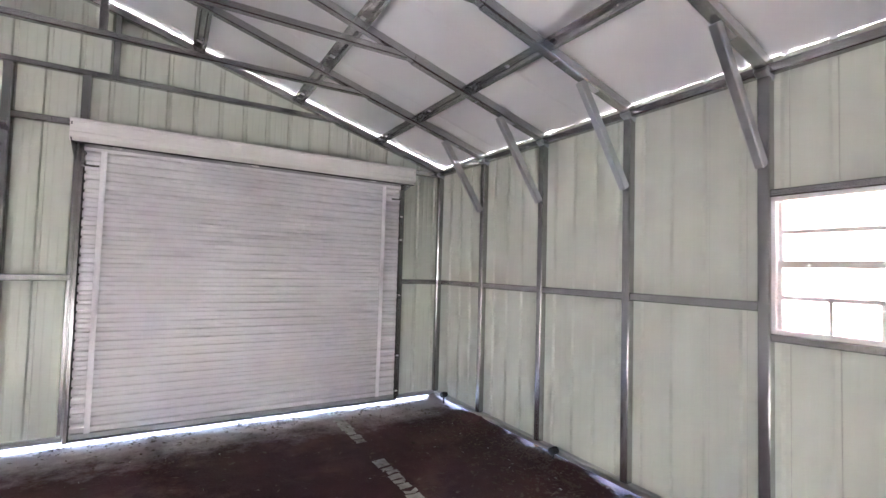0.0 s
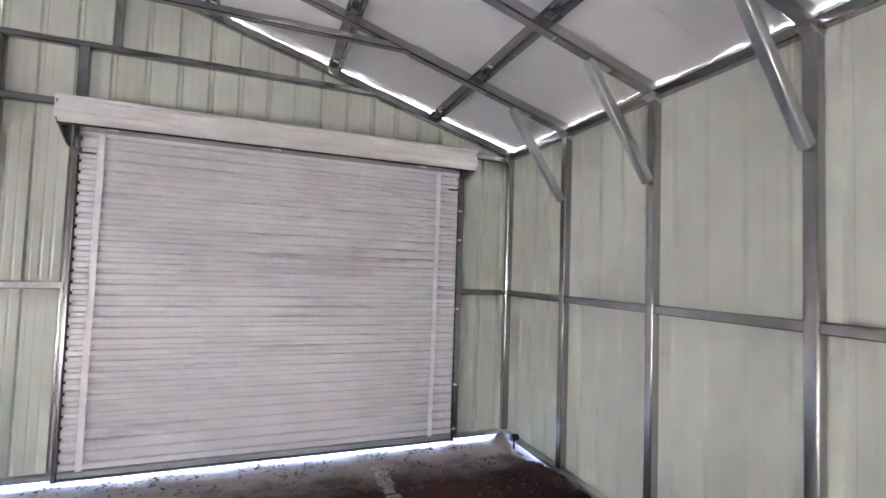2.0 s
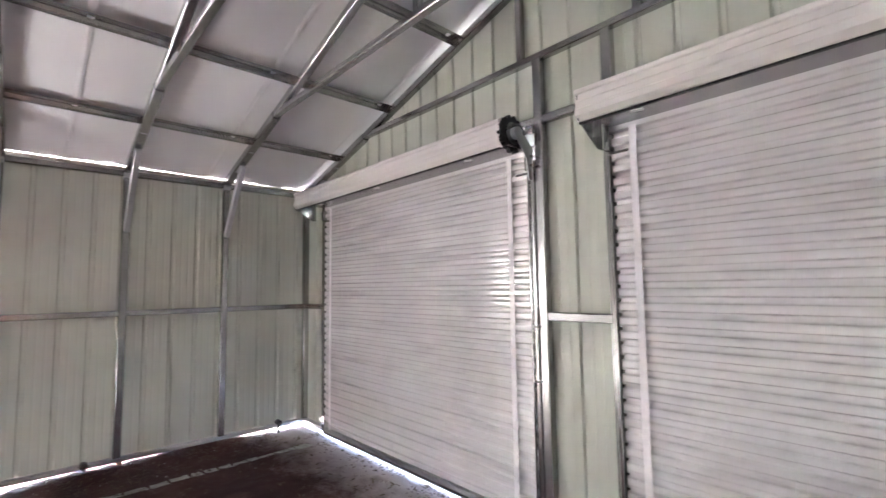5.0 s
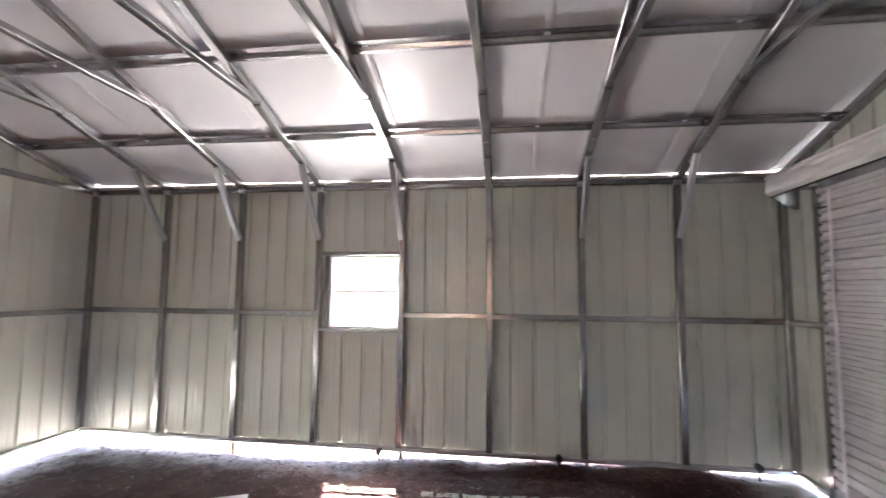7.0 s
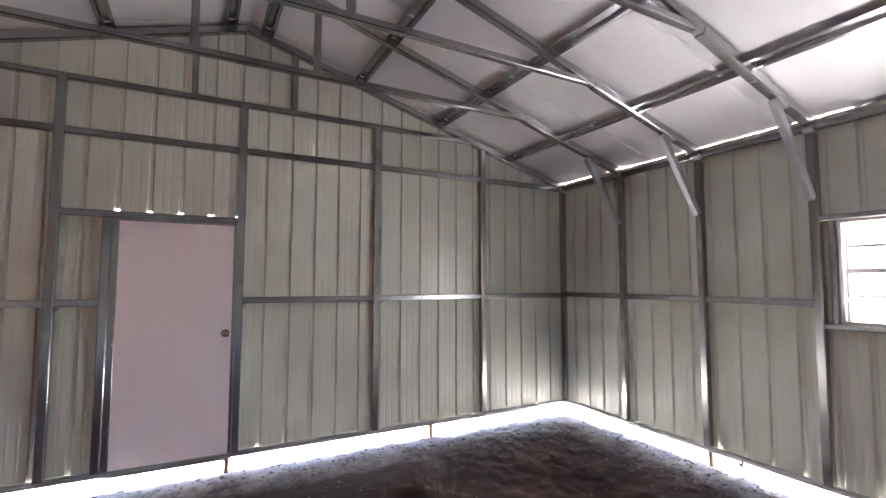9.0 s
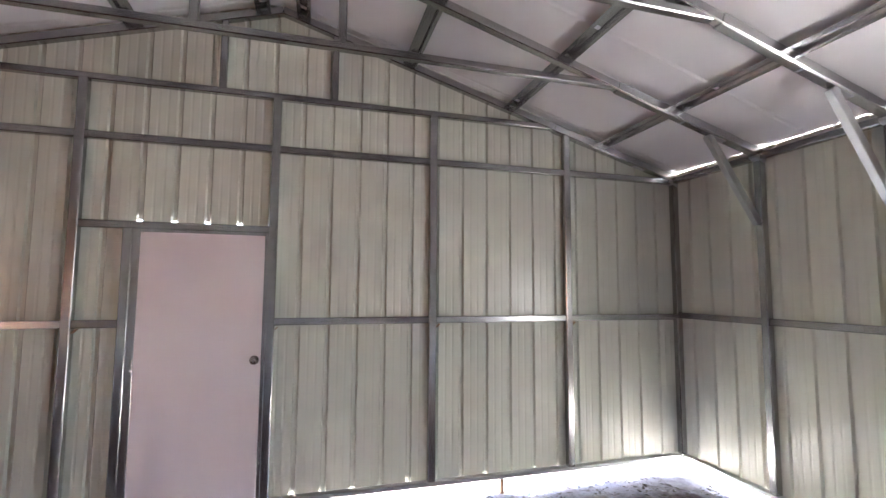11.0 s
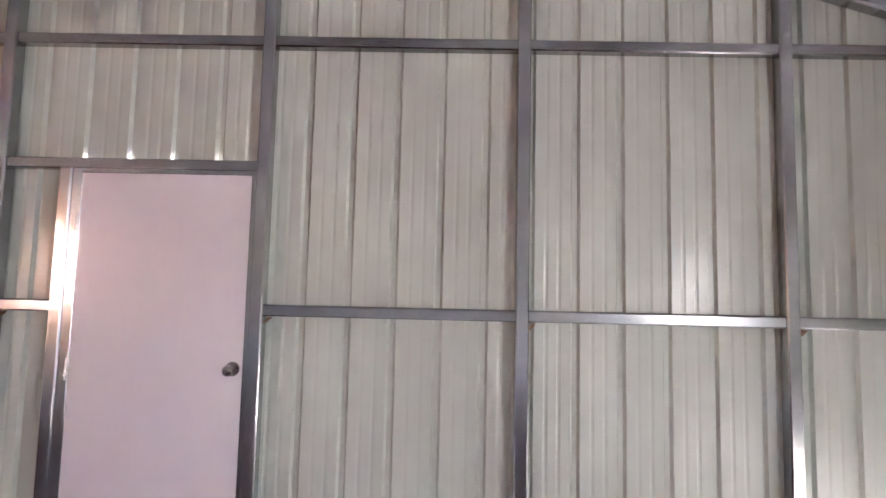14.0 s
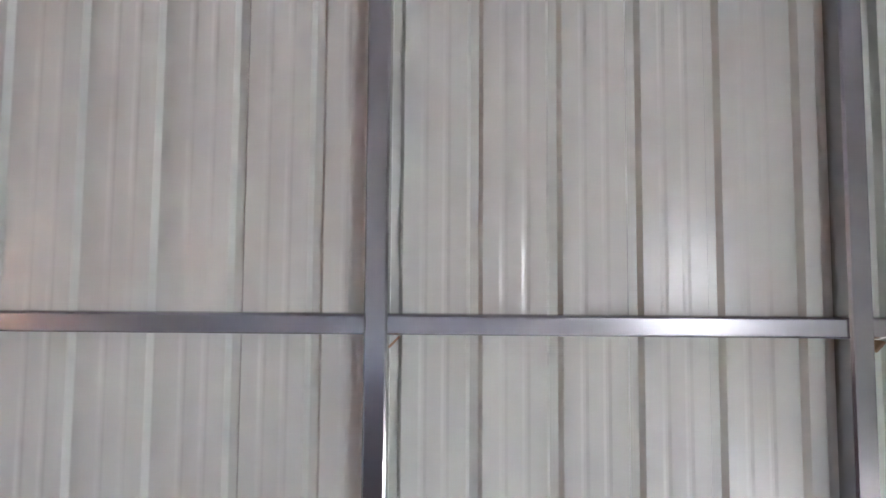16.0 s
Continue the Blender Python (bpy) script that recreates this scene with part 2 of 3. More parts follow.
def sheet_profile(side, a, b):
    """Outline of the ribbed sheet between a and b: deep ribs pressed outwards, two low ribs between."""
    pts = []
    pit, first = PIT[side]
    k = math.floor((a - first) / pit) - 1
    while first + k * pit < b + pit:
        c = first + k * pit
        pts += [(c - 0.023, 0), (c - 0.012, 0.018), (c + 0.012, 0.018), (c + 0.023, 0)]
        for q in (c + pit * 0.36, c + pit * 0.64):
            pts += [(q - 0.012, 0), (q - 0.0035, 0.0018), (q + 0.0035, 0.0018), (q + 0.012, 0)]
        k += 1
    out = []
    for (u0, d0), (u1, d1) in zip(pts, pts[1:]):
        if u0 < a < u1:
            out.append((a, d0 + (d1 - d0) * (a - u0) / (u1 - u0)))
        if a <= u0 <= b:
            out.append((u0, d0))
        if u0 < b < u1:
            out.append((b, d0 + (d1 - d0) * (b - u0) / (u1 - u0)))
    return out


def sheet(parent, side, a, b, low, high, proud=0.0):
    """One piece of wall sheet; low and high are heights or functions of the place along the wall."""
    put = SIDES[side]
    lo = low if callable(low) else lambda u: low
    hi = high if callable(high) else lambda u: high
    prof = sheet_profile(side, a, b)
    if len(prof) < 2:
        return None
    bm = bmesh.new()
    rows = []
    for u, d in prof:
        rows.append([bm.verts.new(put(u, d + e + proud, z)) for e, z in ((0, lo(u)), (0, hi(u)), (0.0015, hi(u)), (0.0015, lo(u)))])
    for p, q in zip(rows, rows[1:]):
        for i in range(4):
            bm.faces.new((p[i], q[i], q[(i + 1) % 4], p[(i + 1) % 4]))
    bm.faces.new(rows[0])
    bm.faces.new(rows[-1][::-1])
    bmesh.ops.recalc_face_normals(bm, faces=bm.faces)
    return part("panel", bm, PANEL, parent)


def sheets(parent, side, a, b, low, high, holes=()):
    """Sheets of three feet side by side from a to b, cut round the holes (u0, u1, z0, z1)."""
    step, first = 4 * PIT[side][0], PIT[side][1] + 0.024
    cuts = {a, b}
    for k in range(12):
        if a + 0.05 < first + k * step < b - 0.05:
            cuts.add(first + k * step)
    for h in holes:
        cuts |= {u for u in h[:2] if a < u < b}
    ends = {u for h in holes for u in h[:2]} | {b}
    cuts = sorted(cuts)
    for p, q in zip(cuts, cuts[1:]):
        mid, z0 = (p + q) / 2, low
        q += 0 if q in ends else 0.014
        proud = 0.002 * (math.floor((mid - first) / step) % 2)
        for h in sorted((h for h in holes if h[0] <= mid <= h[1]), key=lambda h: h[2]):
            if h[2] > (z0(mid) if callable(z0) else z0):
                sheet(parent, side, p, q, z0, h[2], proud)
            z0 = h[3]
        sheet(parent, side, p, q, z0, high, proud)


# ---- ground and floor ----
bm = bmesh.new()
R = 3000
xs = [-R, -60, -12, -4, -1, -0.35, 3, 5, W + 0.35, W + 1, W + 4, 19, 70, R]
ys = [-R, -60, -12, -4, -1, -0.35, 2, 4, 5.5, L + 0.35, L + 1, L + 4, 19, 70, R]
grid = [[bm.verts.new((x, y, floor_z(x, y) - 0.012)) for y in ys] for x in xs]
for i in range(len(xs) - 1):
    for j in range(len(ys) - 1):
        bm.faces.new((grid[i][j], grid[i + 1][j], grid[i + 1][j + 1], grid[i][j + 1]))
tagged(part("ground", bm, GROUND), "pale sunlit gravel ground round the garage", "ground", kind="structure")

bm = bmesh.new()
N = 300
x0, x1, y0, y1 = -0.30, W + 0.30, -0.30, L + 0.03


def worn_edge(x, y):
    """How far the asphalt has sunk where its broken edge ends short of the south and west walls."""
    ragged = 0.15 * noise.noise((x * 1.1, y * 1.1, 8)) + 0.10 * noise.noise((x * 4.5, y * 4.5, 2)) + 0.06 * noise.noise((x * 14, y * 14, 6))
    t = min(1, max(0, (min(x + 0.03 + 0.3 * max(0, y - 3.1), y) + ragged + 0.10) / 0.16))
    return 0.045 * (1 - t * t * (3 - 2 * t))


def floor_h(x, y):
    lumps = 0.013 * max(0, noise.noise((x * 10, y * 10, 1)) + 0.1) * min(1, max(0, (2.6 - x) / 1.2))   # crumbled asphalt by the west wall
    bank = min(1, max(0, (x - W + 0.16) / 0.15))   # soil and leaves heaped against the east base rail
    heap = bank * bank * (3 - 2 * bank) * max(0.0, 0.058 + 0.055 * noise.noise((y * 1.7, 4, 2)) + 0.035 * noise.noise((y * 7, x * 5, 6)) - 0.35 * floor_z(x, y))
    side = min(1, max(0, (0.26 - x) / 0.2)) * min(1, max(0, (y - 3.0) / 0.5)) * min(1, max(0, (6.75 - y) / 0.3))
    heap += side * max(0, 0.040 + 0.022 * noise.noise((y * 2.1, 7, 3)) + 0.012 * noise.noise((y * 9, x * 6, 1)))
    return lumps + heap - worn_edge(x, y) + floor_z(x, y) + 0.006 * noise.noise((x * 1.5, y * 1.5, 0)) + 0.004 * noise.noise((x * 6, y * 6, 3)) + 0.009 * max(0, noise.noise((x * 15, y * 15, 5)))


grid = []
for i in range(N + 1):
    row = []
    for j in range(N + 1):
        x, y = x0 + (x1 - x0) * i / N, y0 + (y1 - y0) * j / N
        edge = min(i, j, N - i, N - j)
        row.append(bm.verts.new((x, y, floor_h(x, y) - (0.05 if edge == 0 else 0))))
    grid.append(row)
for i in range(N):
    for j in range(N):
        bm.faces.new((grid[i][j], grid[i + 1][j], grid[i + 1][j + 1], grid[i][j + 1]))
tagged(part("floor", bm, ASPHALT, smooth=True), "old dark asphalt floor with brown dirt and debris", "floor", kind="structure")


# ---- steel frames ----
def steel_frame(k):
    end = k in (0, 8)
    y = {0: -T / 2, 8: L + T / 2}.get(k, k * BAY)
    f = thing("steel_frame", "galvanised square-tube portal frame with collar tie and knee braces" if not end else "galvanised square-tube end frame with collar tie and struts", "frame", "frames of the garage", "", (0, y, 0))
    Y = (0, 1, 0)
    for s, px in ((1, -T / 2), (-1, W + T / 2)):
        def X(d):
            return px + s * d
        part("post", one((px, 0, RAIL1), (px, 0, EAVE - 0.03), T, T, Y), STEEL, f)
        part("rafter", one((X(-0.02), 0, EAVE - 0.02), (W / 2, 0, rafter_z(W / 2)), T, T, Y), STEEL, f)
        # lower leg of the rafter, a sleeve with bright splices
        part("sleeve", one((X(0.0), 0, EAVE - 0.006), (X(1.33), 0, EAVE - 0.006 + RISE * 1.30), T + 0.012, T + 0.010, Y, 0.010), STEEL, f)
        for d in (0.34, 0.73, 1.18):
            part("splice", one((X(d), 0, EAVE + RISE * (d - 0.03)), (X(d + 0.11), 0, EAVE + RISE * (d + 0.08)), T + 0.016, T + 0.004, Y, 0.012), SPLICE, f)
        part("shoe", one((X(-0.03), 0, EAVE - 0.07), (X(0.05), 0, EAVE - 0.02), T + 0.010, T + 0.006, Y, 0.008), SPLICE, f)
        if not end:
            part("knee_brace", one((X(T / 2 + 0.014), 0, 2.245), (X(0.51), 0, rafter_z(0.47) - 0.045), 0.062, 0.050, Y, 0.005), SPLICE, f)
    zt = 3.212
    part("tie_beam", one((1.36, 0, zt), (W - 1.36, 0, zt), 0.048, 0.055, Y), STEEL, f)
    for s, px in ((1, 1.36), (-1, W - 1.36)):
        part("tie_end", one((px, 0, zt), (px - s * 0.14, 0, zt - 0.012), 0.040, 0.036, Y, 0.012), SPLICE, f)
    for x in (W / 2 - 0.42, W / 2 + 0.42):
        part("strut", one((x, 0, zt + 0.02), (x, 0, rafter_z(x) - 0.02), 0.050, 0.050, Y), STEEL, f)
    return f


for k in range(9):
    steel_frame(k)

# ---- roof: hat purlins, insulation, sheet ----
HAT = [(-0.030, 0.0), (-0.020, 0.026), (0.020, 0.026), (0.030, 0.0), (0.0322, 0.001), (0.022, 0.028), (-0.022, 0.028), (-0.0322, 0.001)]


def purlin(x, s):
    zb = rafter_z(x) + (T / 2 + 0.002) * math.sqrt(1 + RISE ** 2)
    p = thing("roof_purlin", "galvanised hat-section purlin lying on the rafters", "purlin", "purlins of the roof", "", (x, 0, zb))
    put = lambda u, q, v: (u, v, s * RISE * u + q)
    part("channel", sweep(bmesh.new(), HAT, -0.10, L + 0.10, put), STEEL, p)
    for e in (-1, 1):
        part("flange", sweep(bmesh.new(), [(e * 0.0325, 0.0), (e * 0.055, 0.0), (e * 0.055, 0.002), (e * 0.0325, 0.002)], -0.10, L + 0.10, put), STEEL, p)


for x in (0.775, 1.715, 2.665, 3.560):
    purlin(x, 1)
    purlin(W - x, -1)


def roof_layer(name, lift, mat, sag, wave, label, category):
    bm = bmesh.new()
    nx, ny = 80, 120
    g = []
    for i in range(nx + 1):
        x = -0.22 + (W + 0.44) * i / nx
        row = []
        for j in range(ny + 1):
            y = -0.18 + (L + 0.54) * j / ny
            m = min(abs(x - p) for p in (0.775, 1.715, 2.665, 3.560, W - 0.775, W - 1.715, W - 2.665, W - 3.560))
            z = rafter_z(x) + lift - sag * min(1, m / 0.45) ** 2 * (0.5 + 0.5 * math.sin(math.pi * (y % BAY) / BAY))
            z += wave * noise.noise((x * 1.6, y * 2.4, 7)) + wave * 0.5 * noise.noise((x * 5, y * 4, 2))
            row.append(bm.verts.new((x, y, z)))
        g.append(row)
    for i in range(nx):
        for j in range(ny):
            bm.faces.new((g[i][j], g[i][j + 1], g[i + 1][j + 1], g[i + 1][j]))
    if sag:
        # taped seams across the slope
        for y in (0.05, 1.27, 2.49, 3.71, 4.93, 6.10, 7.12):
            for side in (0, 1):
                pts = []
                for i in range(19):
                    x = 0.03 + (W / 2 - 0.03) * i / 18
                    x = W - x if side else x
                    yy = y + 0.012 * noise.noise((x * 0.8, y, 9))
                    pts.append([bm.verts.new((x, yy + e, rafter_z(x) + lift - sag - 0.006 - q)) for e, q in ((-0.022, 0), (-0.004, 0.005), (0.004, 0.005), (0.022, 0))])
                for p, q in zip(pts, pts[1:]):
                    for i in range(3):
                        bm.faces.new((p[i], p[i + 1], q[i + 1], q[i]))
    return tagged(part(name, bm, mat, smooth=True), label, category, kind="structure")


roof_layer("ceiling", 0.078, INSUL, 0.010, 0.006, "white foil-faced roof insulation sagging slightly between purlins", "ceiling")
roof_layer("roof", 0.098, ROOFMETAL, 0.0, 0.0, "painted metal roof sheet", "roof")

# ---- walls ----
GAP = 0.134
walls = {s: thing("wall_" + s, "ivory painted ribbed metal wall on a galvanised frame", "wall", kind="structure") for s in SIDES}
for side in ("west", "east"):
    sheets(walls[side], side, -T - 0.02, L + T + 0.02, GAP, 2.872 if side == "east" else 2.871, [WIN])
gable = lambda u: rafter_z(u) + 0.085
rib = lambda u: abs((u - PIT["south"][1] + PIT["south"][0] / 2) % PIT["south"][0] - PIT["south"][0] / 2)
WDOOR = (3.765, 4.690, 0.0, lambda u: 2.168 + 0.052 * max(0, 1 - rib(u) / 0.026))   # sheets notched at the ribs over the door
sheets(walls["south"], "south", -T, W + T, GAP, gable, [WDOOR])
EDOOR, NDOOR = (3.985, 6.868, 0.0, 2.56), (0.565, 3.342, 0.0, 2.56)
sheets(walls["north"], "north", -T, W + T, GAP, lambda u: rafter_z(u) + 0.067, [EDOOR, NDOOR])
for side in SIDES:
    long = side in ("west", "east")
    put = SIDES[side]
    n = L if long else W
    # base rail and stub legs
    spans = [(0, n)]
    if side == "north":
        spans = [(0, 0.50), (3.408, 3.970), (6.900, W)]
    for a, b in spans:
        part("base_rail", one(put(a, -T / 2, (RAIL0 + RAIL1) / 2), put(b, -T / 2, (RAIL0 + RAIL1) / 2), T, RAIL1 - RAIL0), SPLICE, walls[side])
    if long:
        part("eave_rail", one(put(0, -T / 2, 2.795), put(n, -T / 2, 2.795), T - 0.004, 0.055), STEEL, walls[side])
        # girts between posts, left out across the window's bay
        for k in range(8):
            a, b = k * BAY + (T / 2 if k else 0), (k + 1) * BAY - (T / 2 if k < 7 else 0)
            if k == 3:
                for z in (WIN[2] - 0.022, WIN[3] + 0.022):
                    part("window_rail", one(put(a, -0.026, z), put(b, -0.026, z), 0.050, 0.042), STEEL, walls[side])
                for u in (WIN[0] - 0.03, WIN[1] + 0.02):
                    part("window_stud", one(put(u, -0.024, WIN[2]), put(u, -0.024, WIN[3]), 0.044, 0.044, (1, 0, 0)), STEEL, walls[side])
            else:
                part("girt", one(put(a, -0.026, GIRT), put(b, -0.026, GIRT), 0.050, 0.055), STEEL, walls[side])


def wall_bits(side, items):
    """Posts ('p', u, z0, z1) and rails ('r', u0, u1, z) of a gable wall."""
    put = SIDES[side]
    for it in items:
        if it[0] == "p":
            part("wall_post", one(put(it[1], -T / 2, it[2]), put(it[1], -T / 2, it[3]), T, T, (1, 0, 0)), STEEL, walls[side])
        else:
            part("girt", one(put(it[1], -0.027, it[3]), put(it[2], -0.027, it[3]), 0.052, 0.055), STEEL, walls[side])


SP = [1.180, 2.459, 3.732, 5.040, 6.290]
SG = 1.450
h = T / 2
wall_bits("south", [("p", x, RAIL1, min(rafter_z(x) - 0.03, 3.20)) for x in SP])
wall_bits("south", [("p", 4.705, RAIL1, 2.125)])
edges = [0] + SP + [W]
for i in range(6):
    a, b = edges[i] + (h if i else 0), edges[i + 1] - (h if i < 5 else 0)
    wall_bits("south", [("r", a, b, 2.790)])
    if i == 3:
        wall_bits("south", [("r", a, b, 2.152), ("r", 4.705 + h, b, SG)])
    else:
        wall_bits("south", [("r", a, b, SG)])
for x in SP:
    part("girt_clip", one((x - h - 0.004, -0.026, SG - 0.060), (x - h - 0.030, -0.026, SG - 0.034), 0.040, 0.006), RUST, walls["south"])
NP = [0.470, 3.438, 3.940, 6.930]
wall_bits("north", [("p", NP[0], RAIL0, 2.69), ("p", NP[1], RAIL0, 3.188), ("p", NP[2], RAIL0, 3.188), ("p", NP[3], RAIL0, 2.69)])
for a, b in ((0, NP[0] - h), (NP[1] + h, NP[2] - h), (NP[3] + h, W)):
    wall_bits("north", [("r", a, b, GIRT)])
for a, b in ((0, NP[1] - h), (NP[1] + h, NP[2] - h), (NP[2] + h, W)):
    wall_bits("north", [("r", a, b, 2.772)])


def stub(x, y):
    f = floor_z(x, y)
    tagged(part("anchor_stub", one((x, y, f - 0.01), (x, y, RAIL0 + 0.002), 0.042, 0.036, (1, 0, 0)), RUST), "rusty steel stub leg under the base rail", "anchor", "anchors of the base rail")


for x in (1.84, 3.79, 5.4, 6.7):
    stub(x, -T / 2)
for k in (2, 4, 6):
    stub(-T / 2, k * BAY + 0.02)
    stub(W + T / 2, k * BAY + 0.02)


# ---- windows ----
def window(side):
    put = SIDES[side]
    u0, u1, z0, z1 = WIN
    win = thing("window_1" if side == "west" else "window_2", "white vinyl single-hung window with thin grilles, closed", "window", kind="structure")
    for name, a, b in (("jamb", (u0 + 0.015, z0), (u0 + 0.015, z1)), ("jamb", (u1 - 0.015, z0), (u1 - 0.015, z1)), ("head", (u0, z1 - 0.012), (u1, z1 - 0.012)), ("window_sill", (u0, z0 + 0.012), (u1, z0 + 0.012))):
        vert = a[0] == b[0]
        part(name, one(put(a[0], -0.012, a[1]), put(b[0], -0.012, b[1]), 0.030 if vert else 0.060, 0.060 if vert else 0.026, (0, 0, 1) if not vert else (1, 0, 0), 0.004), VINYL, win)
    zm = (z0 + z1) / 2 + 0.005
    part("meeting_rail", one(put(u0 + 0.03, -0.006, zm), put(u1 - 0.03, -0.006, zm), 0.034, 0.040, (0, 0, 1), 0.003), VINYL, win)
    for lo, hi, d in ((zm, z1 - 0.02, 0.006), (z0 + 0.02, zm, -0.012)):
        sash = part("sash", one(put(u0 + 0.04, d, lo + 0.004), put(u0 + 0.04, d, hi), 0.022, 0.024, (1, 0, 0), 0.003), VINYL, win)
        part("sash", one(put(u1 - 0.04, d, lo + 0.004), put(u1 - 0.04, d, hi), 0.022, 0.024, (1, 0, 0), 0.003), VINYL, win)
        bm = bmesh.new()
        vs = [bm.verts.new(put(u, d + e, z)) for e in (0, 0.004) for u, z in ((u0 + 0.04, lo), (u1 - 0.04, lo), (u1 - 0.04, hi), (u0 + 0.04, hi))]
        for f in ((0, 1, 2, 3), (7, 6, 5, 4), (0, 4, 5, 1), (1, 5, 6, 2), (2, 6, 7, 3), (3, 7, 4, 0)):
            bm.faces.new([vs[i] for i in f])
        bmesh.ops.recalc_face_normals(bm, faces=bm.faces)
        pane = part("pane", bm, GLASS, win)
        pane.visible_shadow = False
        zz = (lo + hi) / 2
        part("grille", one(put(u0 + 0.05, d - 0.012, zz), put(u1 - 0.05, d - 0.012, zz), 0.010, 0.024, (0, 0, 1), 0.001), VINYL, win)
        if lo < zm - 0.1:
            for f in (0.36, 0.66):
                u = u0 + 0.04 + (u1 - u0 - 0.08) * f
                part("grille", one(put(u, d - 0.012, lo), put(u, d - 0.012, zz), 0.018, 0.010, (1, 0, 0), 0.001), VINYL, win)
    return win


window("west")
window("east")


# ---- roll-up doors ----
def rollup(name, left, right, hood0, hood1, hoist):
    """A corrugated curtain in side guides, its hood and straps; left and right are the curtain's edges."""
    d = thing(name, "closed white corrugated steel roll-up door with a hood", "roll-up door", "roll-up doors", "structure", (0, 0, 0))
    yc, pitch, z0, z1 = L + 0.004, 0.0785, 0.150, 2.640
    bm = bmesh.new()
    prof = []
    z = z0
    while z < z1:
        prof += [(z + 0.0020, 0.0006), (z + 0.0085, 0.0), (z + 0.0150, -0.0005), (z + 0.0215, 0.0), (z + 0.0275, 0.0006), (z + 0.0300, 0.0070), (z + 0.0330, 0.0165)]
        prof += [(z + 0.0525 + 0.0180 * k / 4, 0.0206 - 0.0009 * (k / 4) ** 2) for k in range(-4, 5)]
        prof += [(z + 0.0725, 0.0165), (z + 0.0755, 0.0070)]
        z += pitch
    cols = [left - 0.010, left + 0.9, left + 1.9, right + 0.010]
    vs = [[bm.verts.new((x, yc - q, p)) for x in cols] for p, q in prof]
    vb = [[bm.verts.new((x, yc - q + 0.0016, p)) for x in cols] for p, q in prof]
    for g in (vs, vb):
        for r0, r1 in zip(g, g[1:]):
            for i in range(3):
                bm.faces.new((r0[i], r0[i + 1], r1[i + 1], r1[i]))
    part("curtain", bm, CURTAIN, d, smooth=True)
    bar = part("bottom_bar", one((left, yc - 0.012, z0 + 0.002), (right, yc - 0.012, z0 + 0.002), 0.034, 0.046, (0, 0, 1), 0.008), SPLICE, d)
    part("bottom_angle", one((left, yc - 0.018, z0 - 0.030), (right, yc - 0.018, z0 - 0.030), 0.044, 0.016, (0, 0, 1), 0.003), STEEL, bar)
    part("bottom_seal", one((left, yc - 0.012, z0 - 0.0245), (right, yc - 0.012, z0 - 0.0245), 0.046, 0.004, (0, 0, 1), 0.001), BLACK, bar)
    # toothed curtain edges and guides
    for x, s in ((left, -1), (right, 1)):
        part("guide_rail", one((x + s * 0.022, yc + 0.012, 0.10), (x + s * 0.022, yc + 0.012, 2.50), 0.040, 0.060, (0, 1, 0)), STEEL, d)
        # unseen plate added to block light leaking between guide and post
        part("jamb_plate", one((x + s * 0.030, yc + 0.046, 0.10), (x + s * 0.030, yc + 0.046, 2.62), 0.110, 0.004, (0, 1, 0), 0.001), STEEL, d)
        part("guide_lip", one((x + s * 0.004, yc - 0.026, 0.12), (x + s * 0.004, yc - 0.026, 2.40), 0.012, 0.010, (0, 1, 0), 0.002), STEEL if hoist else BLACK, d)
        part("guide_horn", one((x + s * 0.012, yc - 0.02, 2.43), (x + s * 0.012, yc - 0.02, 2.53), 0.030, 0.070, (0, 1, 0)), STEEL, d)
        part("latch_bar", one((x - s * 0.10, yc - 0.022, 2.415), (x + s * 0.006, yc - 0.022, 2.415), 0.010, 0.016), STEEL, d)
        bm = bmesh.new()
        z = z0 + 0.02
        while z < 2.42:
            beam(bm, (x - s * 0.004, yc - 0.012, z), (x - s * 0.004, yc - 0.012, z + 0.040), 0.020, 0.010, (0, 1, 0), 0.002)
            z += pitch
        part("edge_clip", bm, CURTAIN, d)
    for x in (left + 0.130, right - (0.155 if hoist else 0.195)):
        bm = bmesh.new()
        n = 60
        ra = []
        for i in range(n + 1):
            z = 0.16 + (2.55 - 0.16) * i / n
            o = 0.004 * noise.noise((z * 1.3, x, 4)) - 0.010 * (1 - i / n)
            ra.append([bm.verts.new((x + o + e, yc - 0.0222 - q, z)) for e, q in ((-0.021, 0), (0.021, 0), (0.021, 0.003), (-0.021, 0.003))])
        for p, q in zip(ra, ra[1:]):
            for i in range(4):
                bm.faces.new((p[i], p[(i + 1) % 4], q[(i + 1) % 4], q[i]))
        bmesh.ops.recalc_face_normals(bm, faces=bm.faces)
        part("strap", bm, STRAP, d, "white woven lifting strap")
    # hood: bent sheet, open at the back
    ft, fb = L - 0.270, L - 0.255
    prof = [(L + 0.02, 2.744), (ft + 0.03, 2.751), (ft + 0.006, 2.747), (ft, 2.738), (ft + 0.001, 2.722), (ft + 0.009, 2.714), (ft + 0.010, 2.640), (ft + 0.003, 2.632), (ft + 0.005, 2.598), (fb + 0.012, 2.570), (fb + 0.030, 2.563), (fb + 0.032, 2.569),
            (fb + 0.018, 2.577), (ft + 0.011, 2.602), (ft + 0.009, 2.628), (ft + 0.016, 2.640), (ft + 0.015, 2.712), (ft + 0.007, 2.724), (ft + 0.012, 2.738), (ft + 0.032, 2.745), (L + 0.02, 2.738)]
    hood = part("hood", sweep(bmesh.new(), prof, hood0, hood1, lambda p, q, v: (v, p, q)), HOOD, d)
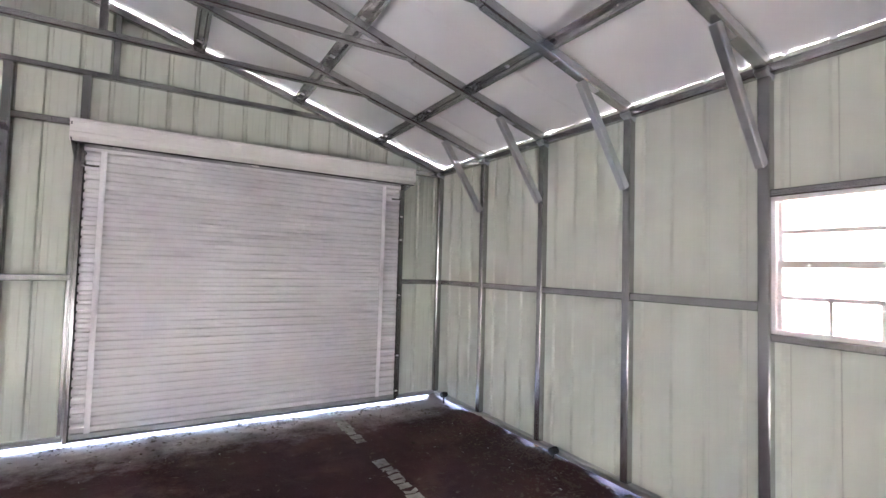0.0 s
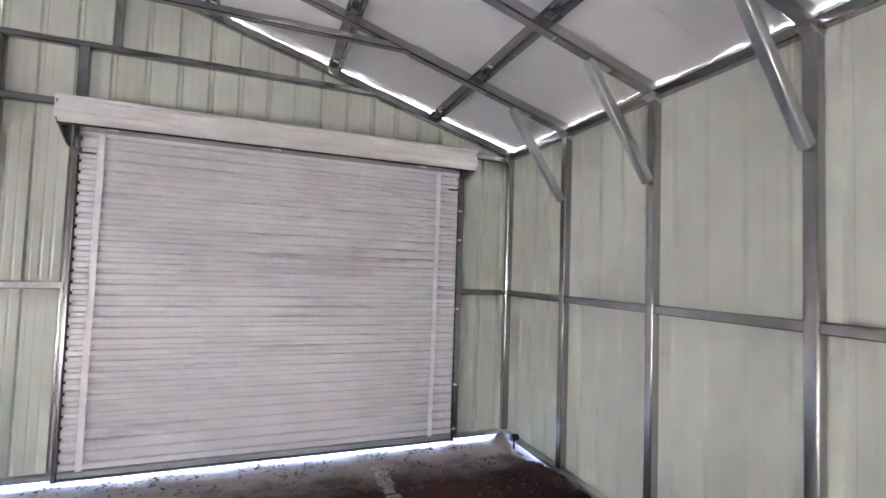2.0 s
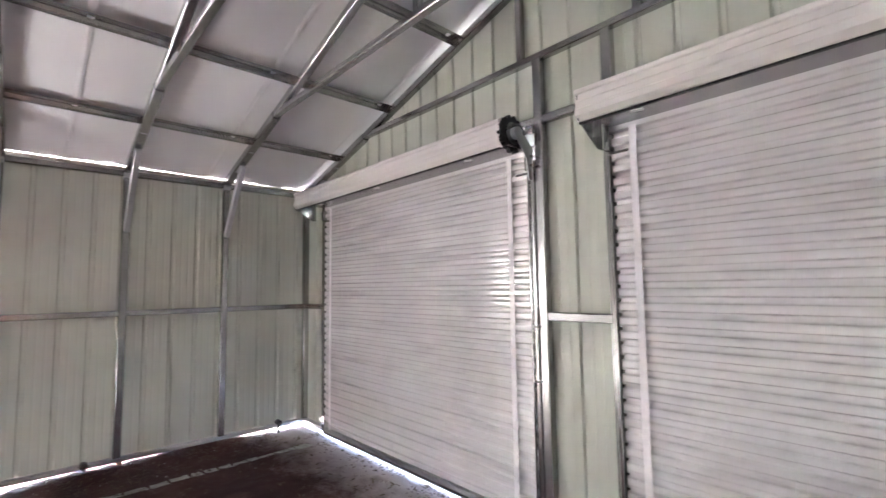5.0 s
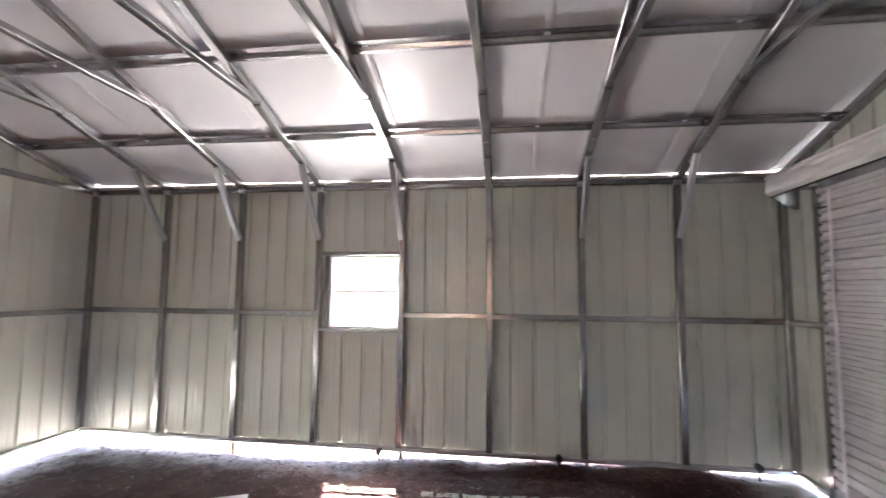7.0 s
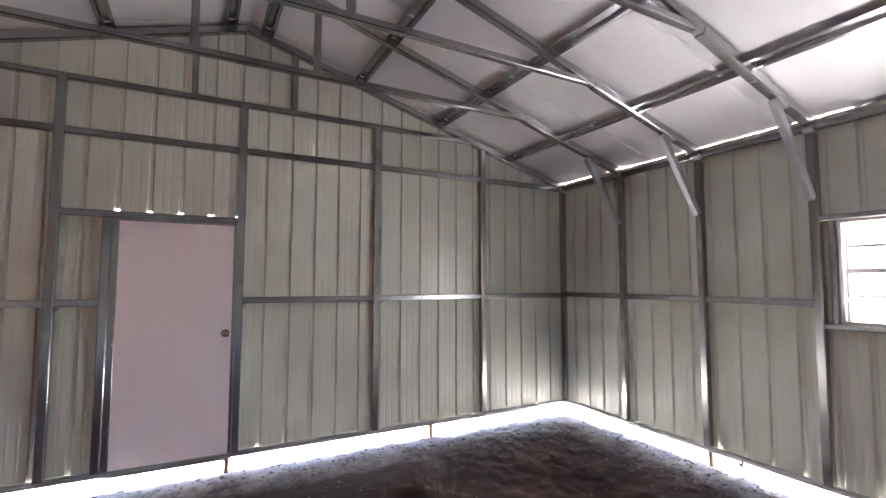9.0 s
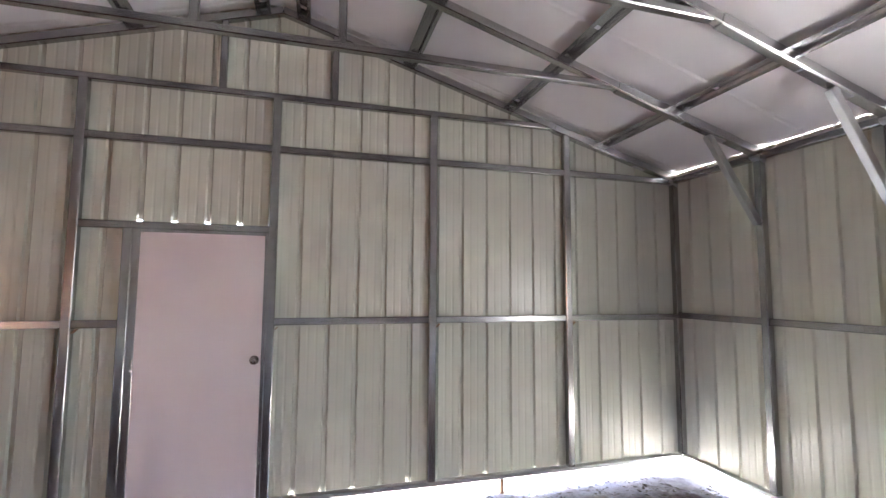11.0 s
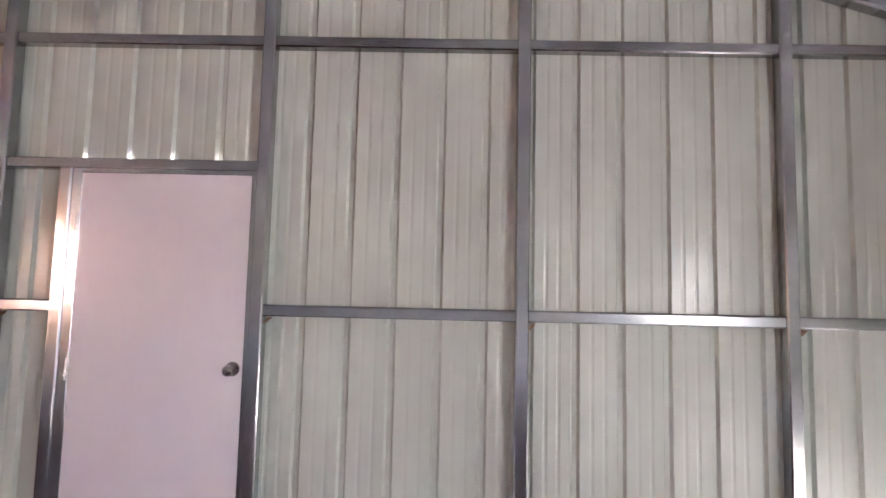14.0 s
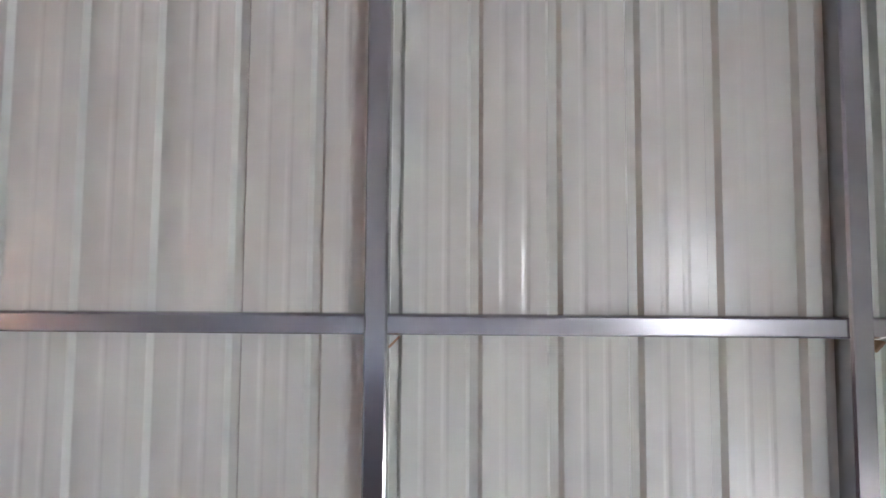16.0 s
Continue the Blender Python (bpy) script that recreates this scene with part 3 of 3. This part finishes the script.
    part("hood_bead", one((hood0 + 0.01, ft + 0.008, 2.677), (hood1 - 0.01, ft + 0.008, 2.677), 0.006, 0.004, (0, 0, 1), 0.002), HOOD, hood)
    # black strip drawn as the dark gap between hood and soffit
    part("hood_gap_shade", one((hood0 + 0.01, fb + 0.020, 2.559), (hood1 - 0.01, fb + 0.020, 2.559), 0.020, 0.010, (0, 0, 1), 0.002), BLACK, hood)
    for x in (hood0 + 0.012, hood1 - 0.012):
        if not (hoist and x > 2):
            low = 2.45 if x < hood0 + 1 else 2.53
            sp = [(ft + 0.008, 2.745), (L + 0.0, 2.745), (L + 0.0, low), (L - 0.05, low), (ft + 0.012, 2.580)]
            part("end_plate", sweep(bmesh.new(), sp, x - 0.004, x + 0.004, lambda p, q, v: (v, p, q)), STEEL, hood)
    # coil of curtain inside the hood
    part("coil", rod(bmesh.new(), (left, L - 0.095, 2.685), (right, L - 0.095, 2.685), 0.055, 20), STEEL, d, smooth=False)
    part("soffit", one((left, L - 0.120, 2.572), (right, L - 0.120, 2.572), 0.20, 0.010), STEEL, d, "grey underside of the hood")
    for f in (0.08, 0.45, 0.86):
        x = left + (right - left) * f
        part("clip", one((x - 0.032, L - 0.185, 2.562), (x + 0.032, L - 0.178, 2.558), 0.022, 0.012), VINYL, d)
    if hoist:
        x = hood1
        teeth = [((0.127 if k % 4 < 2 else 0.112) * math.cos(math.tau * k / 56), (0.127 if k % 4 < 2 else 0.112) * math.sin(math.tau * k / 56)) for k in range(56)]
        wheel = part("drive_wheel", sweep(bmesh.new(), teeth, x - 0.012, x + 0.020, lambda p, q, v: (v, L - 0.14 + p, 2.665 + q)), BLACK, d, "black toothed chain-hoist wheel")
        part("wheel_plate", rod(bmesh.new(), (x + 0.020, L - 0.14, 2.665), (x + 0.028, L - 0.14, 2.665), 0.078, 24), STEEL, wheel)
        part("drive_hub", rod(bmesh.new(), (x + 0.02, L - 0.14, 2.665), (x + 0.065, L - 0.14, 2.665), 0.040, 18), SPLICE, d)
        sp = [(L - 0.20, 2.66), (L - 0.14, 2.70), (L + 0.0, 2.58), (L + 0.0, 2.36), (L - 0.05, 2.36), (L - 0.07, 2.50)]
        part("bracket", sweep(bmesh.new(), sp, x + 0.066, x + 0.074, lambda p, q, v: (v, p, q)), SPLICE, d)
        for z in (2.46, 2.52, 2.68):
            part("bolt", rod(bmesh.new(), (x + 0.07, L - 0.03, z), (x + 0.10, L - 0.03, z), 0.011, 8), CHROME, d)
        part("axle", rod(bmesh.new(), (x + 0.06, L - 0.095, 2.665), (x + 0.15, L - 0.095, 2.665), 0.016, 12), STEEL, d)
    return d


rollup("door_1", 3.962, 6.888, 3.885, 6.965, False)
rollup("door_2", 0.545, 3.362, 0.270, 3.325, True)
# white spots standing in for daylight through holes in the jambs
for x, zs in ((6.912, (2.22, 1.95, 1.31, 0.62, 0.22)), (3.398, (1.40, 1.05, 0.30))):
    for z in zs:
        part("jamb_daylight_spot", one((x - 0.016, L - 0.024, z), (x + 0.016, L - 0.024, z - 0.003), 0.014, 0.018, (0, 0, 1), 0.005), VINYL, walls["north"], "white spot standing in for daylight through a jamb hole")

# ---- walk-through door ----
door = thing("door_3", "closed plain pinkish-white steel walk-through door", "door", kind="structure")
dx0, dx1, dz0, dz1 = 3.786, 4.630, 0.125, 2.106
slab = part("door_slab", one(((dx0 + dx1) / 2, -0.035, dz0), ((dx0 + dx1) / 2, -0.035, dz1), dx1 - dx0, 0.044, (0, 1, 0), 0.003), DOORPAINT, door)
part("door_frame", one((dx0 - 0.014, -0.036, dz0 - 0.02), (dx0 - 0.014, -0.036, dz1 + 0.02), 0.031, 0.052, (0, 1, 0), 0.003), STEEL, door)
part("door_frame", one((dx1 + 0.020, -0.036, dz0 - 0.02), (dx1 + 0.020, -0.036, dz1 + 0.02), 0.052, 0.052, (0, 1, 0), 0.003), STEEL, door)
part("door_frame", one((dx0, -0.036, dz1 + 0.010), (dx1, -0.036, dz1 + 0.010), 0.054, 0.025, (0, 0, 1), 0.003), STEEL, door)
part("threshold", one((dx0, -0.036, dz0 - 0.014), (dx1, -0.036, dz0 - 0.014), 0.070, 0.018, (0, 0, 1), 0.003), STEEL, door)
kx, kz = 3.832, 1.170
knob = part("knob", rod(bmesh.new(), (kx, -0.013, kz), (kx, -0.006, kz), 0.034, 24), CHROME, door, "satin nickel door knob")
part("stem", rod(bmesh.new(), (kx, -0.006, kz), (kx, 0.024, kz), 0.012, 16), CHROME, knob)
bm = bmesh.new()
bmesh.ops.create_uvsphere(bm, u_segments=24, v_segments=14, radius=0.027, matrix=Matrix.Translation((kx, 0.040, kz)) @ Matrix.Diagonal((1, 0.78, 1, 1)))
part("grip", bm, CHROME, knob, smooth=True)
part("key_button", rod(bmesh.new(), (kx, 0.058, kz), (kx, 0.064, kz), 0.009, 14), STEEL, knob)
for z in (0.42, 1.15, 1.86):
    part("hinge", rod(bmesh.new(), (dx1 + 0.004, -0.008, z - 0.05), (dx1 + 0.004, -0.008, z + 0.05), 0.007, 10), CHROME, door)


# ---- worn parking lines ----
def worn_line(xc, pieces, width, seed, kept=0.86):
    rnd = random.Random(seed)
    bm = bmesh.new()
    for a, b in pieces:
        y = a
        while y < b:
            n = rnd.uniform(0.05, 0.16)
            if rnd.random() < kept:
                w0, w1 = (width / 2 * rnd.uniform(0.55, 1.08) for _ in range(2))
                pts = [(xc - w0, y), (xc + w1 * 0.4, y + rnd.uniform(-0.02, 0.02)), (xc + w1, y + rnd.uniform(-0.01, 0.03)), (xc + w1 * rnd.uniform(0.8, 1.1), y + n * 0.5), (xc + w1, y + n), (xc, y + n + rnd.uniform(-0.03, 0.01)), (xc - w0, y + n - rnd.uniform(0, 0.02)), (xc - w0 * rnd.uniform(0.7, 1.05), y + n * 0.5)]
                bm.faces.new([bm.verts.new((px, py, floor_h(px, py) + 0.006)) for px, py in pts])
            y += n + rnd.uniform(0.0, 0.02)
    return tagged(part("parking_line", bm, PAINT), "worn flaking white painted line on the asphalt", "road marking", "parking lines", "structure")


worn_line(6.145, [(6.22, 7.08), (4.6, 5.68)], 0.125, 3, 0.95)
worn_line(0.680, [(3.95, 6.95)], 0.100, 5, 0.96)

# white board left on the floor
bm = bmesh.new()
c, s_ = math.cos(radians(25.5)), math.sin(radians(25.5))
BOARD = lambda p, q, z: (1.16 + p * c - q * s_, 2.02 + p * s_ + q * c, floor_z(1.2, 2.2) + z)
beam(bm, BOARD(0.0, 0.293, 0.020), BOARD(0.46, 0.293, 0.020), 0.586, 0.012, (0, 0, 1), 0.002)
tagged(part("white_board", bm, BOARDWHITE), "thin white board lying flat on the asphalt floor", "board")


# ---- litter blown in along the walls ----
def litter(name, count, mat, seed, size, label, category, blade=False, sides="sswwweeen", spread=0.45, strays=0.2, heap=0.0):
    rnd = random.Random(seed)
    bm = bmesh.new()
    for _ in range(count):
        side = rnd.choice(sides)
        d = abs(rnd.gauss(0, spread)) + 0.02 if rnd.random() > strays else rnd.uniform(0.1, 3.5)
        u = rnd.uniform(0.05, 0.95)
        x, y = {"s": (u * W, d), "w": (d, u * L), "e": (W - d, u * L), "n": (u * W, L - d)}[side]
        if not (0.0 < x < W and 0.0 < y < L):
            continue
        clump = noise.noise((x * 3.1, y * 3.1, 4))
        if heap and clump < rnd.uniform(-0.15, 0.25):
            continue
        z = max(floor_h(x, y), floor_z(x, y) - 0.012) + 0.004 + heap * max(0, clump) * rnd.random()
        r, a = rnd.uniform(*size), rnd.uniform(0, math.tau)
        ca, sa = math.cos(a), math.sin(a)
        t1, t2 = rnd.uniform(-0.3, 0.5) * r, rnd.uniform(-0.2, 0.7) * r
        if blade:
            n = r * rnd.uniform(2, 5)
            p = [(0, -0.0015, 0), (n * 0.5, -0.002, abs(t1)), (n, 0, abs(t2) * 0.6), (n * 0.5, 0.002, abs(t1) + 0.001)]
        else:
            w = r * rnd.uniform(0.3, 0.6)
            p = [(-r, 0, 0), (-r * 0.2, -w, abs(t1)), (r, 0, abs(t2)), (0.1 * r, w, abs(t1) * 0.6)]
        bm.faces.new([bm.verts.new((x + px * ca - py * sa, y + px * sa + py * ca, z + pz)) for px, py, pz in p])
    return tagged(part(name, bm, mat), label, category, kind="stuff")


litter("leaf_litter", 6500, LITTER, 11, (0.008, 0.030), "dry brown leaves and chips blown in over the asphalt", "leaves")
litter("leaf_drift", 9000, LITTER, 21, (0.007, 0.022), "drifts of dead leaves and soil against the east base rail", "leaves", False, "eeeen", 0.09, 0.0, 0.07)
litter("grass_bits", 2200, GRASS, 12, (0.012, 0.03), "dry grass stalks and twigs along the walls", "grass", True, "sswwwe", 0.30, 0.04)
litter("pale_debris", 350, PAINT, 13, (0.006, 0.016), "pale flakes and pebbles scattered on the asphalt", "debris")


# ---- screw-in ground anchors at the base rail ----
def ground_anchor(x, y, s, big):
    """An eye anchor whose head and strap bolt stand on the base rail; s points into the room."""
    f = floor_z(x, y)
    a = thing("ground_anchor", "black screw-in ground anchor clamped to the base rail", "anchor", "ground anchors", "", (x, y, f))
    r = 0.030 if big else 0.016
    part("shaft", rod(bmesh.new(), (0, 0, -0.02), (0, 0, 0.145), 0.010 if big else 0.007, 10), BLACK, a)
    part("head", rod(bmesh.new(), (-r * 1.1, 0, 0.112), (r * 1.1, 0, 0.112), r, 16), BLACK if big else CHROME, a)
    part("plate", one((-s * 0.004, -0.035, 0.105), (-s * 0.004, 0.035, 0.105), 0.034, 0.008), BLACK if big else STEEL, a)
    if big:
        part("nut", rod(bmesh.new(), (r * 1.1, 0, 0.112), (r * 1.1 + 0.016, 0, 0.112), 0.014, 6), STEEL, a)


for x, y, s, big in ((0.035, 5.15, 1, True), (0.030, 3.41, 1, True), (0.030, 2.12, 1, False), (0.040, 6.88, 1, True), (W - 0.035, 5.14, -1, True), (W - 0.035, 6.90, -1, True)):
    ground_anchor(x, y, s, big)
